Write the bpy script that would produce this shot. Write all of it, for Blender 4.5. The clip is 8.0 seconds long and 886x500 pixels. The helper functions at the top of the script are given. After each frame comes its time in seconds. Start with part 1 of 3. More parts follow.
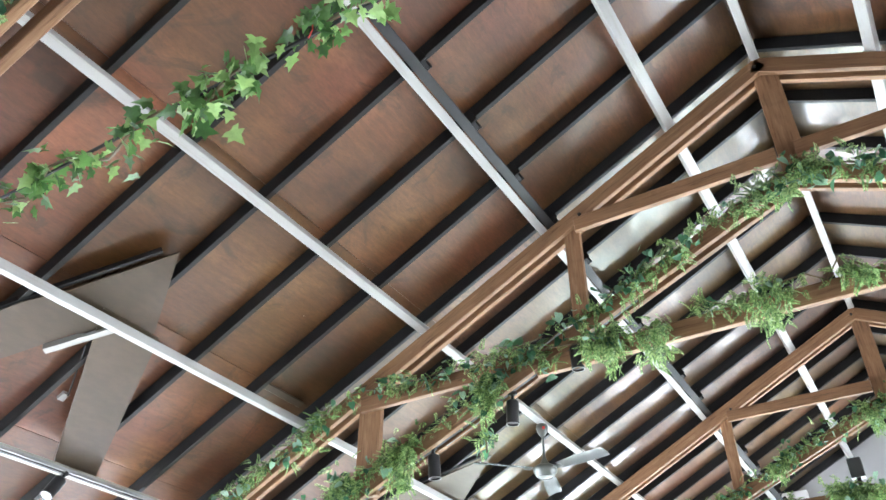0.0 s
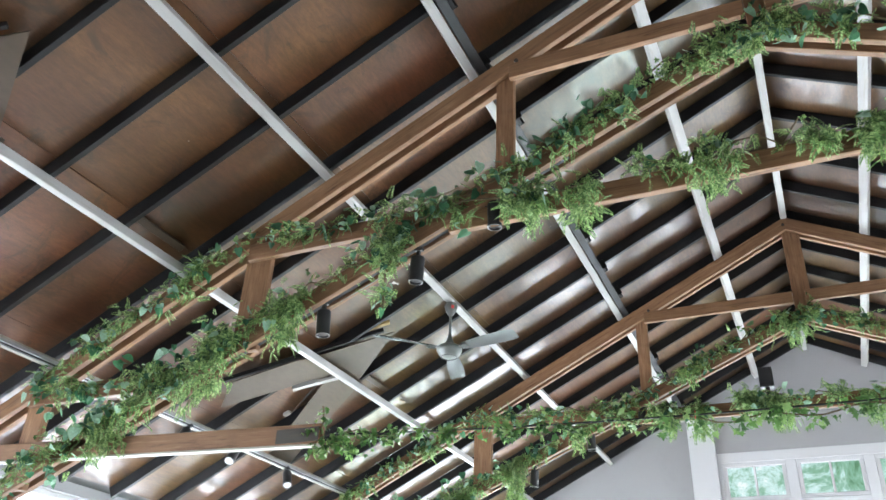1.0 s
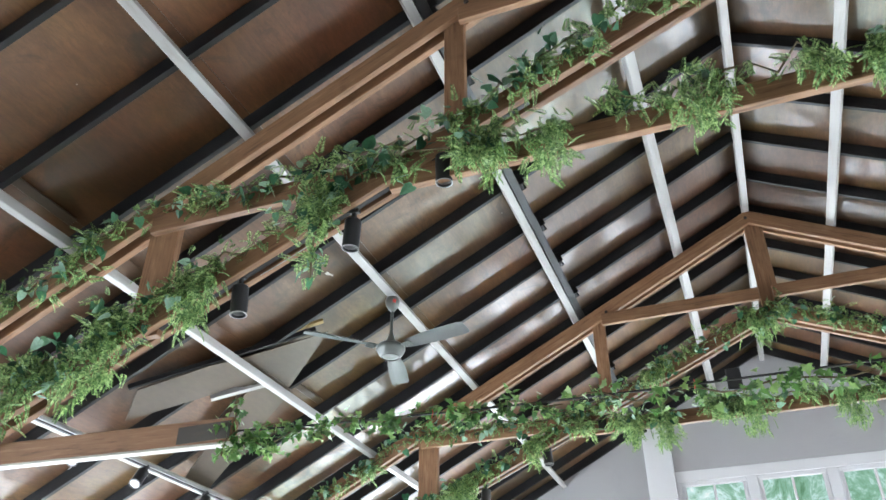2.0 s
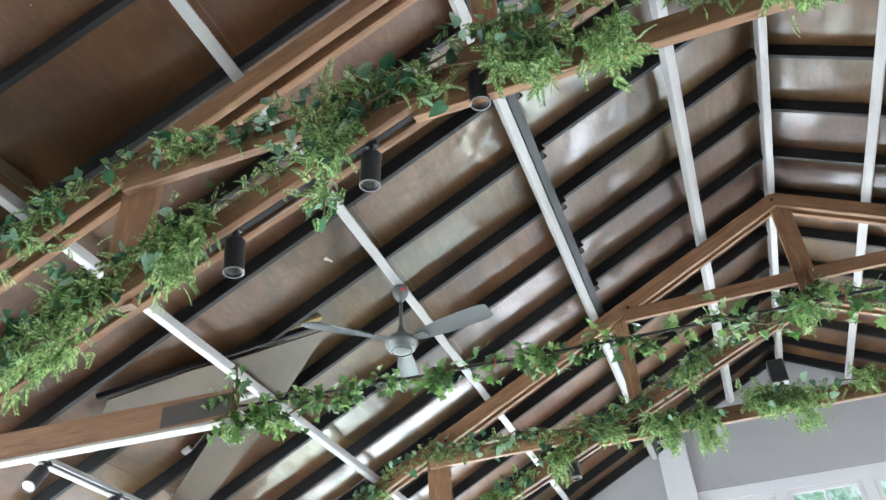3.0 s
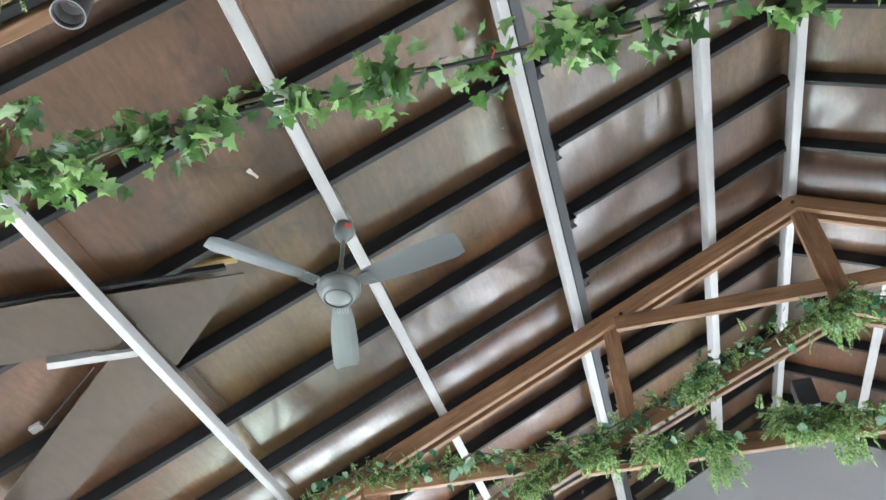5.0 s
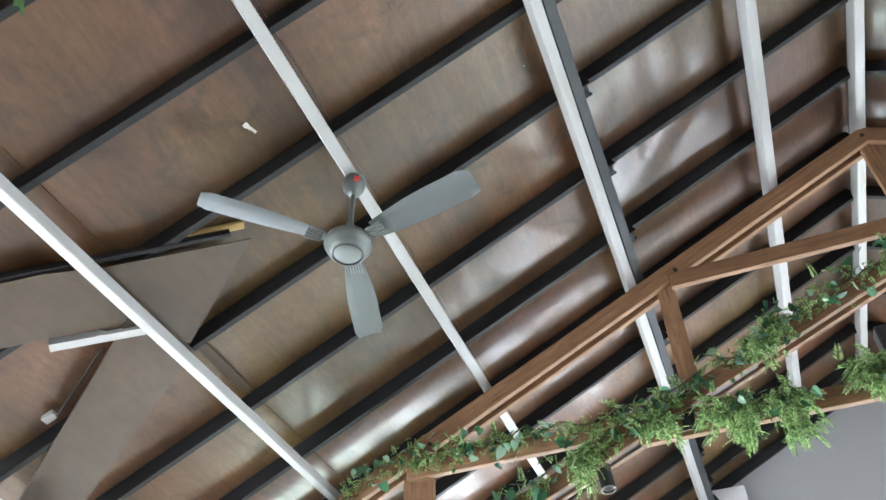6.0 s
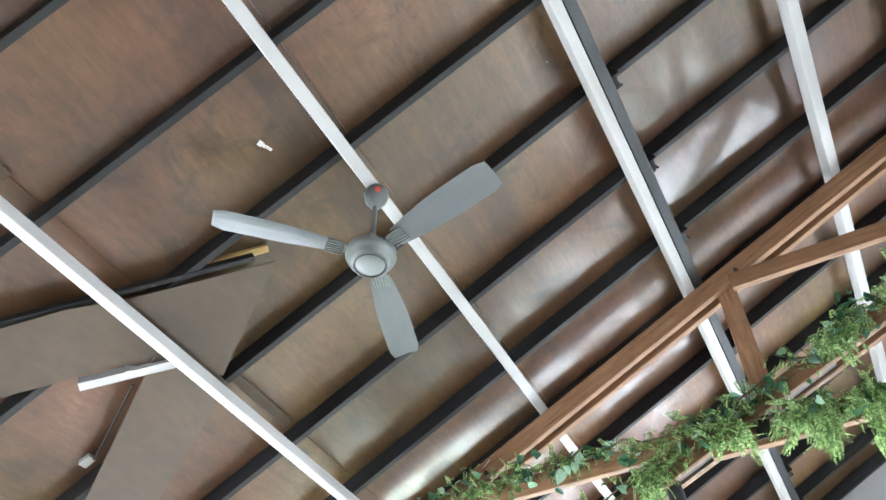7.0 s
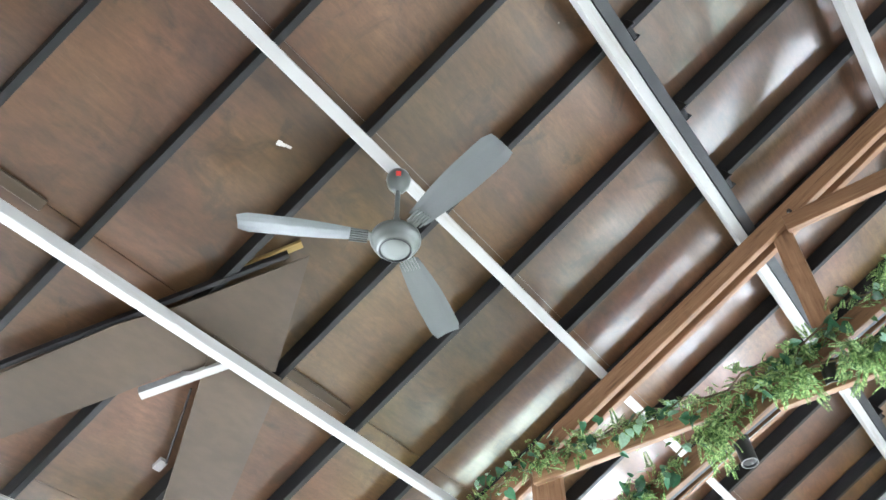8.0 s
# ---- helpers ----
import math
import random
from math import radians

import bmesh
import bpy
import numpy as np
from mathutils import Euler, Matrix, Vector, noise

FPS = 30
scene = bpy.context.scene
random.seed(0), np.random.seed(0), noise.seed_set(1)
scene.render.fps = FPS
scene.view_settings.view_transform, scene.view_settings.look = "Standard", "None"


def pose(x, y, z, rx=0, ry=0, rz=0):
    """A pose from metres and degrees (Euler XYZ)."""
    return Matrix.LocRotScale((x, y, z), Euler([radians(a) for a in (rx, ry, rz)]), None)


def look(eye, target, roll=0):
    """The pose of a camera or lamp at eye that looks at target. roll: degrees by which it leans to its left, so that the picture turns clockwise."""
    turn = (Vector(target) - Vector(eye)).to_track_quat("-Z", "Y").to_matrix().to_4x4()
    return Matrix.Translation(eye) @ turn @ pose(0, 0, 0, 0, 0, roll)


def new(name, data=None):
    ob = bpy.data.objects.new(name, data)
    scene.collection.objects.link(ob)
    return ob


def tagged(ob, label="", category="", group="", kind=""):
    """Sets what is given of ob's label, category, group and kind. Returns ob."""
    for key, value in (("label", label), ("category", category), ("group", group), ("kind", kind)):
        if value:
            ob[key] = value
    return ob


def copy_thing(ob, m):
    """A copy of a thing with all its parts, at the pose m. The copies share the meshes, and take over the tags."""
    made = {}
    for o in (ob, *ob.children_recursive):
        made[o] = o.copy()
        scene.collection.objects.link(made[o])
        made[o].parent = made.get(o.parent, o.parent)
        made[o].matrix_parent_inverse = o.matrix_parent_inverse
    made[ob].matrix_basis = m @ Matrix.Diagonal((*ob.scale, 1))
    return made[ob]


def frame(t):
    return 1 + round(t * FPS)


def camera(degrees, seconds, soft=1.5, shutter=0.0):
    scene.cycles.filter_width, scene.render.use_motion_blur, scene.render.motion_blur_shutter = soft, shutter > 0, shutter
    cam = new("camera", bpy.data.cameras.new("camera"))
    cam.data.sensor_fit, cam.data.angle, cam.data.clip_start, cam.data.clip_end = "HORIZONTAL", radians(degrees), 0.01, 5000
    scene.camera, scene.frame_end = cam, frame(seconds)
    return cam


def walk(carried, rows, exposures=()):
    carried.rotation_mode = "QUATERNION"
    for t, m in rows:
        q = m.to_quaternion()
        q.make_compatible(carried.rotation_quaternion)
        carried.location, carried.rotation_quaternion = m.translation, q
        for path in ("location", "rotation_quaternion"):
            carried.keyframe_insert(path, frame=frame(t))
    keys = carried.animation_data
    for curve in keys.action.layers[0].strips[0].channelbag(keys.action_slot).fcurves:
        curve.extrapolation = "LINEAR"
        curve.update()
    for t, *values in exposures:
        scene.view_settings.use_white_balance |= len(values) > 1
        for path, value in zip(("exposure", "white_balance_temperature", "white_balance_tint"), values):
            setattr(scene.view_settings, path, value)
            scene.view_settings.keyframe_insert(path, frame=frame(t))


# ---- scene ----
cam = camera(58.4, 8.0)
PATH = [
    (0, (0.137, -4.602, 1.66), (-0.724, -3.222, 2.824), 0.2),
    (0.5, (-0.03, -4.238, 1.667), (-0.847, -2.755, 2.732), 1.7),
    (1, (-0.133, -3.797, 1.641), (-0.896, -2.233, 2.629), 2.8),
    (1.5, (-0.353, -3.415, 1.656), (-1.034, -1.823, 2.657), 1.7),
    (1.7, (-0.387, -3.249, 1.665), (-1.041, -1.661, 2.69), 1.3),
    (2.8, (-0.999, -2.418, 1.66), (-1.505, -0.875, 2.828), -3.7),
    (3, (-1.107, -2.277, 1.651), (-1.617, -0.743, 2.828), -3.6),
    (3.5, (-1.378, -1.878, 1.654), (-1.946, -0.362, 2.828), -2.0),
    (4, (-1.601, -1.49, 1.673), (-1.925, 0.018, 2.945), -2.9),
    (4.5, (-1.659, -1.131, 1.707), (-1.962, 0.328, 3.04), -2.7),
    (5.8, (-1.541, -0.272, 1.692), (-2.044, 1.075, 3.082), -0.5),
    (6, (-1.55, -0.215, 1.761), (-2.065, 1.139, 3.141), -1.1),
    (6.5, (-1.519, -0.02, 1.763), (-2.086, 1.263, 3.189), 0.0),
    (7, (-1.496, 0.128, 1.77), (-2.132, 1.33, 3.237), -0.5),
    (7.5, (-1.356, 0.242, 1.744), (-2.095, 1.384, 3.21), -0.6),
    (8, (-1.285, 0.267, 1.767), (-2.115, 1.391, 3.198), -0.8),
]
EXPOSURES = [(0.0, 0.78), (0.5, 0.58), (1.0, 0.17), (1.5, 0.08), (3.5, 0.11), (4.5, 0.10), (6.0, 0.10), (6.5, 0.26), (7.0, 0.38), (8.0, 0.45)]
SIDE_W, GABLE_W, GABLE_SIDE_W = 150.0, 290.0, 370.0
FAN_TURN = -13.0
walk(cam, [(t, look(eye, target, roll)) for t, eye, target, roll in PATH], EXPOSURES)

# ---------------------------------------------------------------- world and light
world = bpy.data.worlds.new("world")
scene.world = world
world.use_nodes = True
wn, wl = world.node_tree.nodes, world.node_tree.links
sky = wn.new("ShaderNodeTexSky")
sky.sky_type, sky.sun_disc = "NISHITA", False
sky.sun_elevation, sky.sun_rotation = radians(48), radians(200)
wl.new(sky.outputs[0], wn["Background"].inputs[0])
wn["Background"].inputs[1].default_value = 0.12
sun = new("sun", bpy.data.lights.new("sun", "SUN"))
sun.data.energy, sun.data.angle, sun.data.color = 1.0, radians(12), (1, 0.95, 0.88)
sun.matrix_world = look((0, 0, 30), (8, 12, 0))


def window_light(x, y, z, rz, w, h, watts, colour=(0.80, 0.885, 1.0)):
    lamp = new("window_daylight", bpy.data.lights.new("window_daylight", "AREA"))
    lamp.data.shape, lamp.data.size, lamp.data.size_y = "RECTANGLE", w, h
    lamp.data.energy, lamp.data.color = watts, colour
    lamp.matrix_world = pose(x, y, z, 90, 0, rz)
    return lamp


# ---------------------------------------------------------------- the plan
PITCH = math.atan(0.509)
CA, SA = math.cos(PITCH), math.sin(PITCH)
RIDGE = 6.28                       # top of the trusses' chords at the ridge
TRUSSES = (-3.86, 0.0, 4.17)
GABLE, BACK, SIDE = 8.01, -8.5, 6.4
PURLINS = (0.785, 2.031, 3.262, 4.53, 5.77)   # along the slope from the ridge
RAFTER = 0.622
H_PURLIN, H_RAFTER = 0.085, 0.108


def slope(side, s, y, h):
    """A point s down the slope, h square above the chords' top."""
    return Vector((side * (s * CA + h * SA), y, RIDGE - s * SA + h * CA))


def slope_frame(side, s, y, h):
    """Local x runs down the slope, y along the hall, z out of the roof."""
    d, n = Vector((side * CA, 0, -SA)), Vector((side * SA, 0, CA))
    m = Matrix((d, n.cross(d), n)).transposed().to_4x4()
    m.translation = slope(side, s, y, h)
    return m


# ---------------------------------------------------------------- materials
def material(name, colour, rough=0.6, metal=0.0, spec=0.5):
    m = bpy.data.materials.new(name)
    m.use_nodes = True
    b = m.node_tree.nodes["Principled BSDF"]
    b.inputs["Base Color"].default_value = (*colour, 1)
    b.inputs["Roughness"].default_value, b.inputs["Metallic"].default_value = rough, metal
    b.inputs["Specular IOR Level"].default_value = spec
    return m


def node(m, kind, **values):
    n = m.node_tree.nodes.new(kind)
    for k, v in values.items():
        n.inputs[k].default_value = v
    return n


def link(m, a, b):
    m.node_tree.links.new(a, b)


def coords(m, scale=(1, 1, 1), kind="Object"):
    c, p = node(m, "ShaderNodeTexCoord"), node(m, "ShaderNodeMapping")
    p.inputs["Scale"].default_value = scale
    link(m, c.outputs[kind], p.inputs["Vector"])
    return p.outputs["Vector"]


def noise_of(m, vec, scale, detail=5, rough=0.55, distort=0.0):
    n = node(m, "ShaderNodeTexNoise", Scale=scale, Detail=detail, Roughness=rough, Distortion=distort)
    link(m, vec, n.inputs["Vector"])
    return n.outputs["Fac"]


def ramp(m, fac, *stops):
    r = node(m, "ShaderNodeValToRGB")
    e = r.color_ramp.elements
    while len(e) < len(stops):
        e.new(0.5)
    for el, (p, c) in zip(e, stops):
        el.position, el.color = p, (*c, 1) if len(c) == 3 else c
    r.color_ramp.interpolation = "EASE"
    link(m, fac, r.inputs["Fac"])
    return r.outputs["Color"]


def mix(m, fac, a, b, how="MIX"):
    n = m.node_tree.nodes.new("ShaderNodeMix")
    n.data_type, n.blend_type = "RGBA", how
    for sock, v in ((n.inputs[0], fac), (n.inputs[6], a), (n.inputs[7], b)):
        if isinstance(v, (int, float)):
            sock.default_value = v
        elif isinstance(v, tuple):
            sock.default_value = (*v, 1)
        else:
            link(m, v, sock)
    return n.outputs[2]


def bsdf(m):
    return m.node_tree.nodes["Principled BSDF"]


def bump(m, fac, strength, distance=0.01):
    b = node(m, "ShaderNodeBump", Strength=strength, Distance=distance)
    link(m, fac, b.inputs["Height"])
    old = bsdf(m).inputs["Normal"]
    if old.is_linked:
        link(m, old.links[0].from_socket, b.inputs["Normal"])
    link(m, b.outputs["Normal"], old)


def g(v):
    return (v, v, v)


def make_ply():
    m = material("varnished_plywood", (0.12, 0.07, 0.045), 0.3)
    v = coords(m)
    blot = noise_of(m, v, 1.3, 5, 0.55, 0.3)
    col = ramp(m, blot, (0.30, (0.050, 0.025, 0.0115)), (0.5, (0.092, 0.047, 0.0235)), (0.70, (0.140, 0.080, 0.044)))
    # faint veneer figure along the hall, broad and fine
    grain = noise_of(m, coords(m, (9, 1.1, 9)), 2.2, 7, 0.6, 0.8)
    col = mix(m, 0.45, col, ramp(m, grain, (0.3, g(0.58)), (0.7, g(1.26))), "MULTIPLY")
    fine = noise_of(m, coords(m, (3.0, 1, 3.0)), 14.0, 8, 0.7, 0.4)
    col = mix(m, 0.6, col, ramp(m, fine, (0.3, g(0.66)), (0.7, g(1.24))), "MULTIPLY")
    tint = noise_of(m, v, 0.55, 3)
    col = mix(m, 1.0, col, ramp(m, tint, (0.36, (1.06, 0.93, 0.90)), (0.64, (0.84, 0.97, 0.66))), "MULTIPLY")
    # the bay before the first full truss is redder
    sep = m.node_tree.nodes.new("ShaderNodeSeparateXYZ")
    link(m, v, sep.inputs[0])
    bay = node(m, "ShaderNodeMapRange")
    bay.inputs["From Min"].default_value, bay.inputs["From Max"].default_value = -0.2, 0.2
    link(m, sep.outputs["Y"], bay.inputs["Value"])
    col = mix(m, 1.0, col, ramp(m, bay.outputs[0], (0.0, (1.20, 0.90, 0.86)), (1.0, (0.97, 1.0, 0.98))), "MULTIPLY")
    geo = m.node_tree.nodes.new("ShaderNodeNewGeometry")
    isl = ramp(m, geo.outputs["Random Per Island"], (0.0, (0.76, 0.74, 0.72)), (0.5, (1.0, 0.98, 0.97)), (1.0, (1.20, 1.10, 1.06)))
    col = mix(m, 1.0, col, isl, "MULTIPLY")
    # darker old water stains and pale scuffs
    stain = noise_of(m, v, 2.6, 8, 0.68, 1.2)
    col = mix(m, ramp(m, stain, (0.53, g(0)), (0.66, g(0.62))), col, (0.026, 0.016, 0.008))
    scuff = noise_of(m, coords(m, (3.4, 0.9, 3.4)), 6.0, 6, 0.7, 1.0)
    col = mix(m, ramp(m, scuff, (0.62, g(0)), (0.84, g(0.35))), col, (0.20, 0.15, 0.11))
    for scale, size, tone in ((2.6, 0.022, (0.42, 0.39, 0.35)), (4.5, 0.026, (0.02, 0.014, 0.01))):
        dots = node(m, "ShaderNodeTexVoronoi", Scale=scale)
        link(m, v, dots.inputs["Vector"])
        col = mix(m, ramp(m, dots.outputs["Distance"], (0.0, g(0.8)), (size, g(0))), col, tone)
    link(m, col, bsdf(m).inputs["Base Color"])
    # an old varnish: dull all over, glossier where the coat has stayed
    dull = noise_of(m, coords(m, (2.4, 0.9, 2.4)), 1.5, 6, 0.6, 0.7)
    link(m, ramp(m, dull, (0.36, g(0.32)), (0.70, g(0.42))), bsdf(m).inputs["Roughness"])
    bsdf(m).inputs["Specular IOR Level"].default_value = 0.62
    link(m, ramp(m, dull, (0.42, g(1.0)), (0.51, g(0.62)), (0.60, g(0.14))), bsdf(m).inputs["Coat Weight"])
    bsdf(m).inputs["Coat Roughness"].default_value = 0.135
    bump(m, noise_of(m, v, 1.5, 2, 0.4), 0.15, 0.04)
    return m


def make_board():
    m = material("loose_plywood", (0.05, 0.035, 0.021), 0.31)
    col = ramp(m, noise_of(m, coords(m), 1.6, 2, 0.4), (0.3, (0.040, 0.028, 0.016)), (0.7, (0.060, 0.042, 0.026)))
    fine = noise_of(m, coords(m, (5, 2, 5)), 5.0, 4, 0.5)
    col = mix(m, 0.5, col, ramp(m, fine, (0.3, g(0.75)), (0.7, g(1.2))), "MULTIPLY")
    link(m, col, bsdf(m).inputs["Base Color"])
    bsdf(m).inputs["Specular IOR Level"].default_value = 0.7
    return m


def make_timber(name, a, b, c):
    m = material(name, b, 0.55)
    grain = noise_of(m, coords(m, (1.2, 16, 16)), 3.0, 8, 0.62, 0.7)
    col = ramp(m, grain, (0.28, a), (0.5, b), (0.75, c))
    info = m.node_tree.nodes.new("ShaderNodeObjectInfo")
    col = mix(m, 1.0, col, ramp(m, info.outputs["Random"], (0, (0.82, 0.80, 0.78)), (1, (1.12, 1.12, 1.12))), "MULTIPLY")
    stain = noise_of(m, coords(m), 2.2, 6, 0.7)
    col = mix(m, ramp(m, stain, (0.55, g(0)), (0.75, g(0.45))), col, tuple(x * 0.45 for x in b))
    link(m, col, bsdf(m).inputs["Base Color"])
    link(m, ramp(m, grain, (0.2, g(0.42)), (0.8, g(0.66))), bsdf(m).inputs["Roughness"])
    bsdf(m).inputs["Specular IOR Level"].default_value = 0.3
    bump(m, grain, 0.25, 0.004)
    return m


def make_paint(name, colour, rough=0.45, dirt=(0.45, 0.40, 0.32), amount=0.5, scale=(0.6, 6, 6)):
    m = material(name, colour, rough)
    col = mix(m, ramp(m, noise_of(m, coords(m, scale), 2.5, 8, 0.7, 0.4), (0.5, g(0)), (0.8, g(amount))), colour, dirt)
    link(m, col, bsdf(m).inputs["Base Color"])
    bump(m, noise_of(m, coords(m, (1, 8, 8)), 5, 5), 0.15, 0.003)
    return m


def make_leaf(name, dark, mid, light, rough=0.45):
    m = material(name, mid, rough)
    info = m.node_tree.nodes.new("ShaderNodeObjectInfo")
    geo = m.node_tree.nodes.new("ShaderNodeNewGeometry")
    add = m.node_tree.nodes.new("ShaderNodeMath")
    add.operation = "ADD"
    frac = m.node_tree.nodes.new("ShaderNodeMath")
    frac.operation = "FRACT"
    link(m, info.outputs["Random"], add.inputs[0])
    link(m, geo.outputs["Random Per Island"], add.inputs[1])
    link(m, add.outputs[0], frac.inputs[0])
    col = ramp(m, frac.outputs[0], (0.05, dark), (0.5, mid), (0.95, light))
    vein = noise_of(m, coords(m), 60, 4, 0.6)
    col = mix(m, 0.5, col, ramp(m, vein, (0.3, g(0.6)), (0.7, g(1.25))), "MULTIPLY")
    link(m, col, bsdf(m).inputs["Base Color"])
    tr = node(m, "ShaderNodeBsdfTranslucent")
    link(m, col, tr.inputs["Color"])
    ms = node(m, "ShaderNodeMixShader", Fac=0.42)
    link(m, bsdf(m).outputs[0], ms.inputs[1])
    link(m, tr.outputs[0], ms.inputs[2])
    link(m, ms.outputs[0], m.node_tree.nodes["Material Output"].inputs[0])
    return m


PLY, BOARD = make_ply(), make_board()
TIMBER = make_timber("stained_timber", (0.100, 0.049, 0.024), (0.200, 0.108, 0.056), (0.29, 0.174, 0.100))
STICK = make_timber("raw_stick", (0.20, 0.13, 0.04), (0.32, 0.22, 0.08), (0.4, 0.3, 0.12))
WHITE = make_paint("white_paint", (0.325, 0.322, 0.308), 0.45, (0.21, 0.19, 0.15), 0.85)
BLACK = make_paint("black_paint", (0.022, 0.023, 0.025), 0.5, (0.07, 0.07, 0.07), 0.7)
RAFTER_PAINT = make_paint("dark_rafter_paint", (0.011, 0.011, 0.012), 0.55, (0.04, 0.04, 0.04), 0.6)
# the rafters' underside has a tone of its own
RAFTER_EDGE = make_paint("rafter_underside", (0.014, 0.015, 0.015), 0.5, (0.008, 0.008, 0.008), 0.8)
for dark in (RAFTER_PAINT, RAFTER_EDGE):
    bsdf(dark).inputs["Specular IOR Level"].default_value = 0.3
CHANNEL = make_paint("dark_grey_channel", (0.020, 0.022, 0.024), 0.5, (0.03, 0.03, 0.03), 0.6)
PATCH = make_paint("old_dark_paint", (0.036, 0.030, 0.021), 0.65, (0.09, 0.055, 0.03), 0.8)
CREAM = make_paint("cream_paint", (0.29, 0.28, 0.235), 0.5, (0.3, 0.27, 0.2), 0.6)
WALL = make_paint("wall_plaster", (0.285, 0.285, 0.288), 0.7, (0.245, 0.245, 0.248), 0.5, (1, 1, 1))
TRIM = make_paint("white_trim_paint", (0.50, 0.505, 0.51), 0.4, (0.42, 0.42, 0.42), 0.4)
FLOOR = make_paint("pale_brown_floor_tile", (0.385, 0.345, 0.31), 0.2, (0.35, 0.31, 0.275), 0.4, (0.8, 0.8, 0.8))
ROOFING = material("roof_sheet", (0.2, 0.2, 0.2), 0.6)
STEEL = material("grey_enamel", (0.105, 0.118, 0.108), 0.3, 0.1)
BLADE = make_paint("fan_blade_enamel", (0.135, 0.15, 0.148), 0.2, (0.10, 0.11, 0.11), 0.4)
bsdf(BLADE).inputs["Specular IOR Level"].default_value = 0.9
BLACK_GLOSS = material("black_metal", (0.02, 0.02, 0.022), 0.38)
LENS = material("pale_lamp_rim", (0.20, 0.205, 0.205), 0.35)
INNER = material("lamp_reflector", (0.25, 0.25, 0.25), 0.4, 0.3)
BOLT = material("dark_bolt", (0.05, 0.04, 0.035), 0.5, 0.6)
PAPER = material("paper_scrap", (0.42, 0.40, 0.38), 0.7)
DIFFUSER = material("lamp_diffuser", (0.60, 0.61, 0.62), 0.3)
SILVER = material("track_aluminium", (0.42, 0.43, 0.43), 0.3, 0.6)
RED = material("red_label", (0.6, 0.05, 0.04), 0.5)
STEM = material("brown_stem", (0.10, 0.075, 0.035), 0.7)
CORD = material("black_cord", (0.015, 0.015, 0.016), 0.6)
FERN = make_leaf("fern_leaf", (0.066, 0.140, 0.044), (0.180, 0.295, 0.100), (0.37, 0.50, 0.20), 0.5)
POTHOS = make_leaf("dark_leaf", (0.020, 0.080, 0.036), (0.055, 0.165, 0.080), (0.30, 0.46, 0.33), 0.3)
IVY = make_leaf("ivy_leaf", (0.032, 0.084, 0.022), (0.080, 0.175, 0.044), (0.21, 0.33, 0.11), 0.38)
GLASS = material("window_glass", (1, 1, 1), 0.02)
bsdf(GLASS).inputs["Transmission Weight"].default_value = 1.0
bsdf(GLASS).inputs["IOR"].default_value = 1.1


def make_backdrop():
    m = bpy.data.materials.new("glowing_tree_backdrop")
    m.use_nodes = True
    b = bsdf(m)
    b.inputs["Base Color"].default_value = (0, 0, 0, 1)
    v = coords(m)
    # leaves and hazy sky are painted as emission; the sheet glows by itself
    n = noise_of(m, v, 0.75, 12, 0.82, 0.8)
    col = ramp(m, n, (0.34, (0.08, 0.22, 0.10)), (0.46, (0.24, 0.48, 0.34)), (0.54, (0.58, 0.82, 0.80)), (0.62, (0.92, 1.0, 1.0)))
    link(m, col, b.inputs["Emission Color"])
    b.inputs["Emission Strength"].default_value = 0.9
    return m


BACKDROP = make_backdrop()


# ---------------------------------------------------------------- mesh helpers
def part(name, bm, mat, parent=None, label="", m=None, smooth=False):
    if isinstance(bm, bpy.types.Mesh):
        me = bm
    else:
        me = bpy.data.meshes.new(name)
        bm.to_mesh(me)
        bm.free()
        if smooth:
            me.polygons.foreach_set("use_smooth", [True] * len(me.polygons))
    if not me.materials:
        me.materials.append(mat)
    ob = new(name, me)
    ob.parent = parent
    if m is not None:
        ob.matrix_basis = m
    if label:
        ob["label"] = label
    return ob


def thing(name, label, category, m=None, group="", kind=""):
    ob = new(name)
    ob.empty_display_size = 0.1
    if m is not None:
        ob.matrix_basis = m
    return tagged(ob, label, category, group, kind)


def box(x0, x1, y0, y1, z0, z1, bevel=0.0, bm=None):
    bm = bm or bmesh.new()
    made = bmesh.ops.create_cube(bm, size=1, matrix=Matrix.LocRotScale(((x0 + x1) / 2, (y0 + y1) / 2, (z0 + z1) / 2), None, (x1 - x0, y1 - y0, z1 - z0)))
    if bevel:
        es = list({e for v in made["verts"] for e in v.link_edges})
        bmesh.ops.bevel(bm, geom=es, offset=bevel, segments=1, affect="EDGES")
    return bm


def lathe(profile, n=24, bm=None, m=None):
    """A turned shape from (radius, z) pairs."""
    bm = bm or bmesh.new()
    rings = []
    for r, z in profile:
        if r < 1e-6:
            rings.append([bm.verts.new((0, 0, z))])
        else:
            rings.append([bm.verts.new((r * math.cos(2 * math.pi * k / n), r * math.sin(2 * math.pi * k / n), z)) for k in range(n)])
    for a, b in zip(rings, rings[1:]):
        for k in range(n):
            f = [a[k % len(a)], a[(k + 1) % len(a)], b[(k + 1) % len(b)], b[k % len(b)]]
            f = list(dict.fromkeys(f))
            if len(f) > 2:
                bm.faces.new(f)
    bmesh.ops.recalc_face_normals(bm, faces=bm.faces)
    if m is not None:
        bmesh.ops.transform(bm, matrix=m, verts=bm.verts)
    return bm


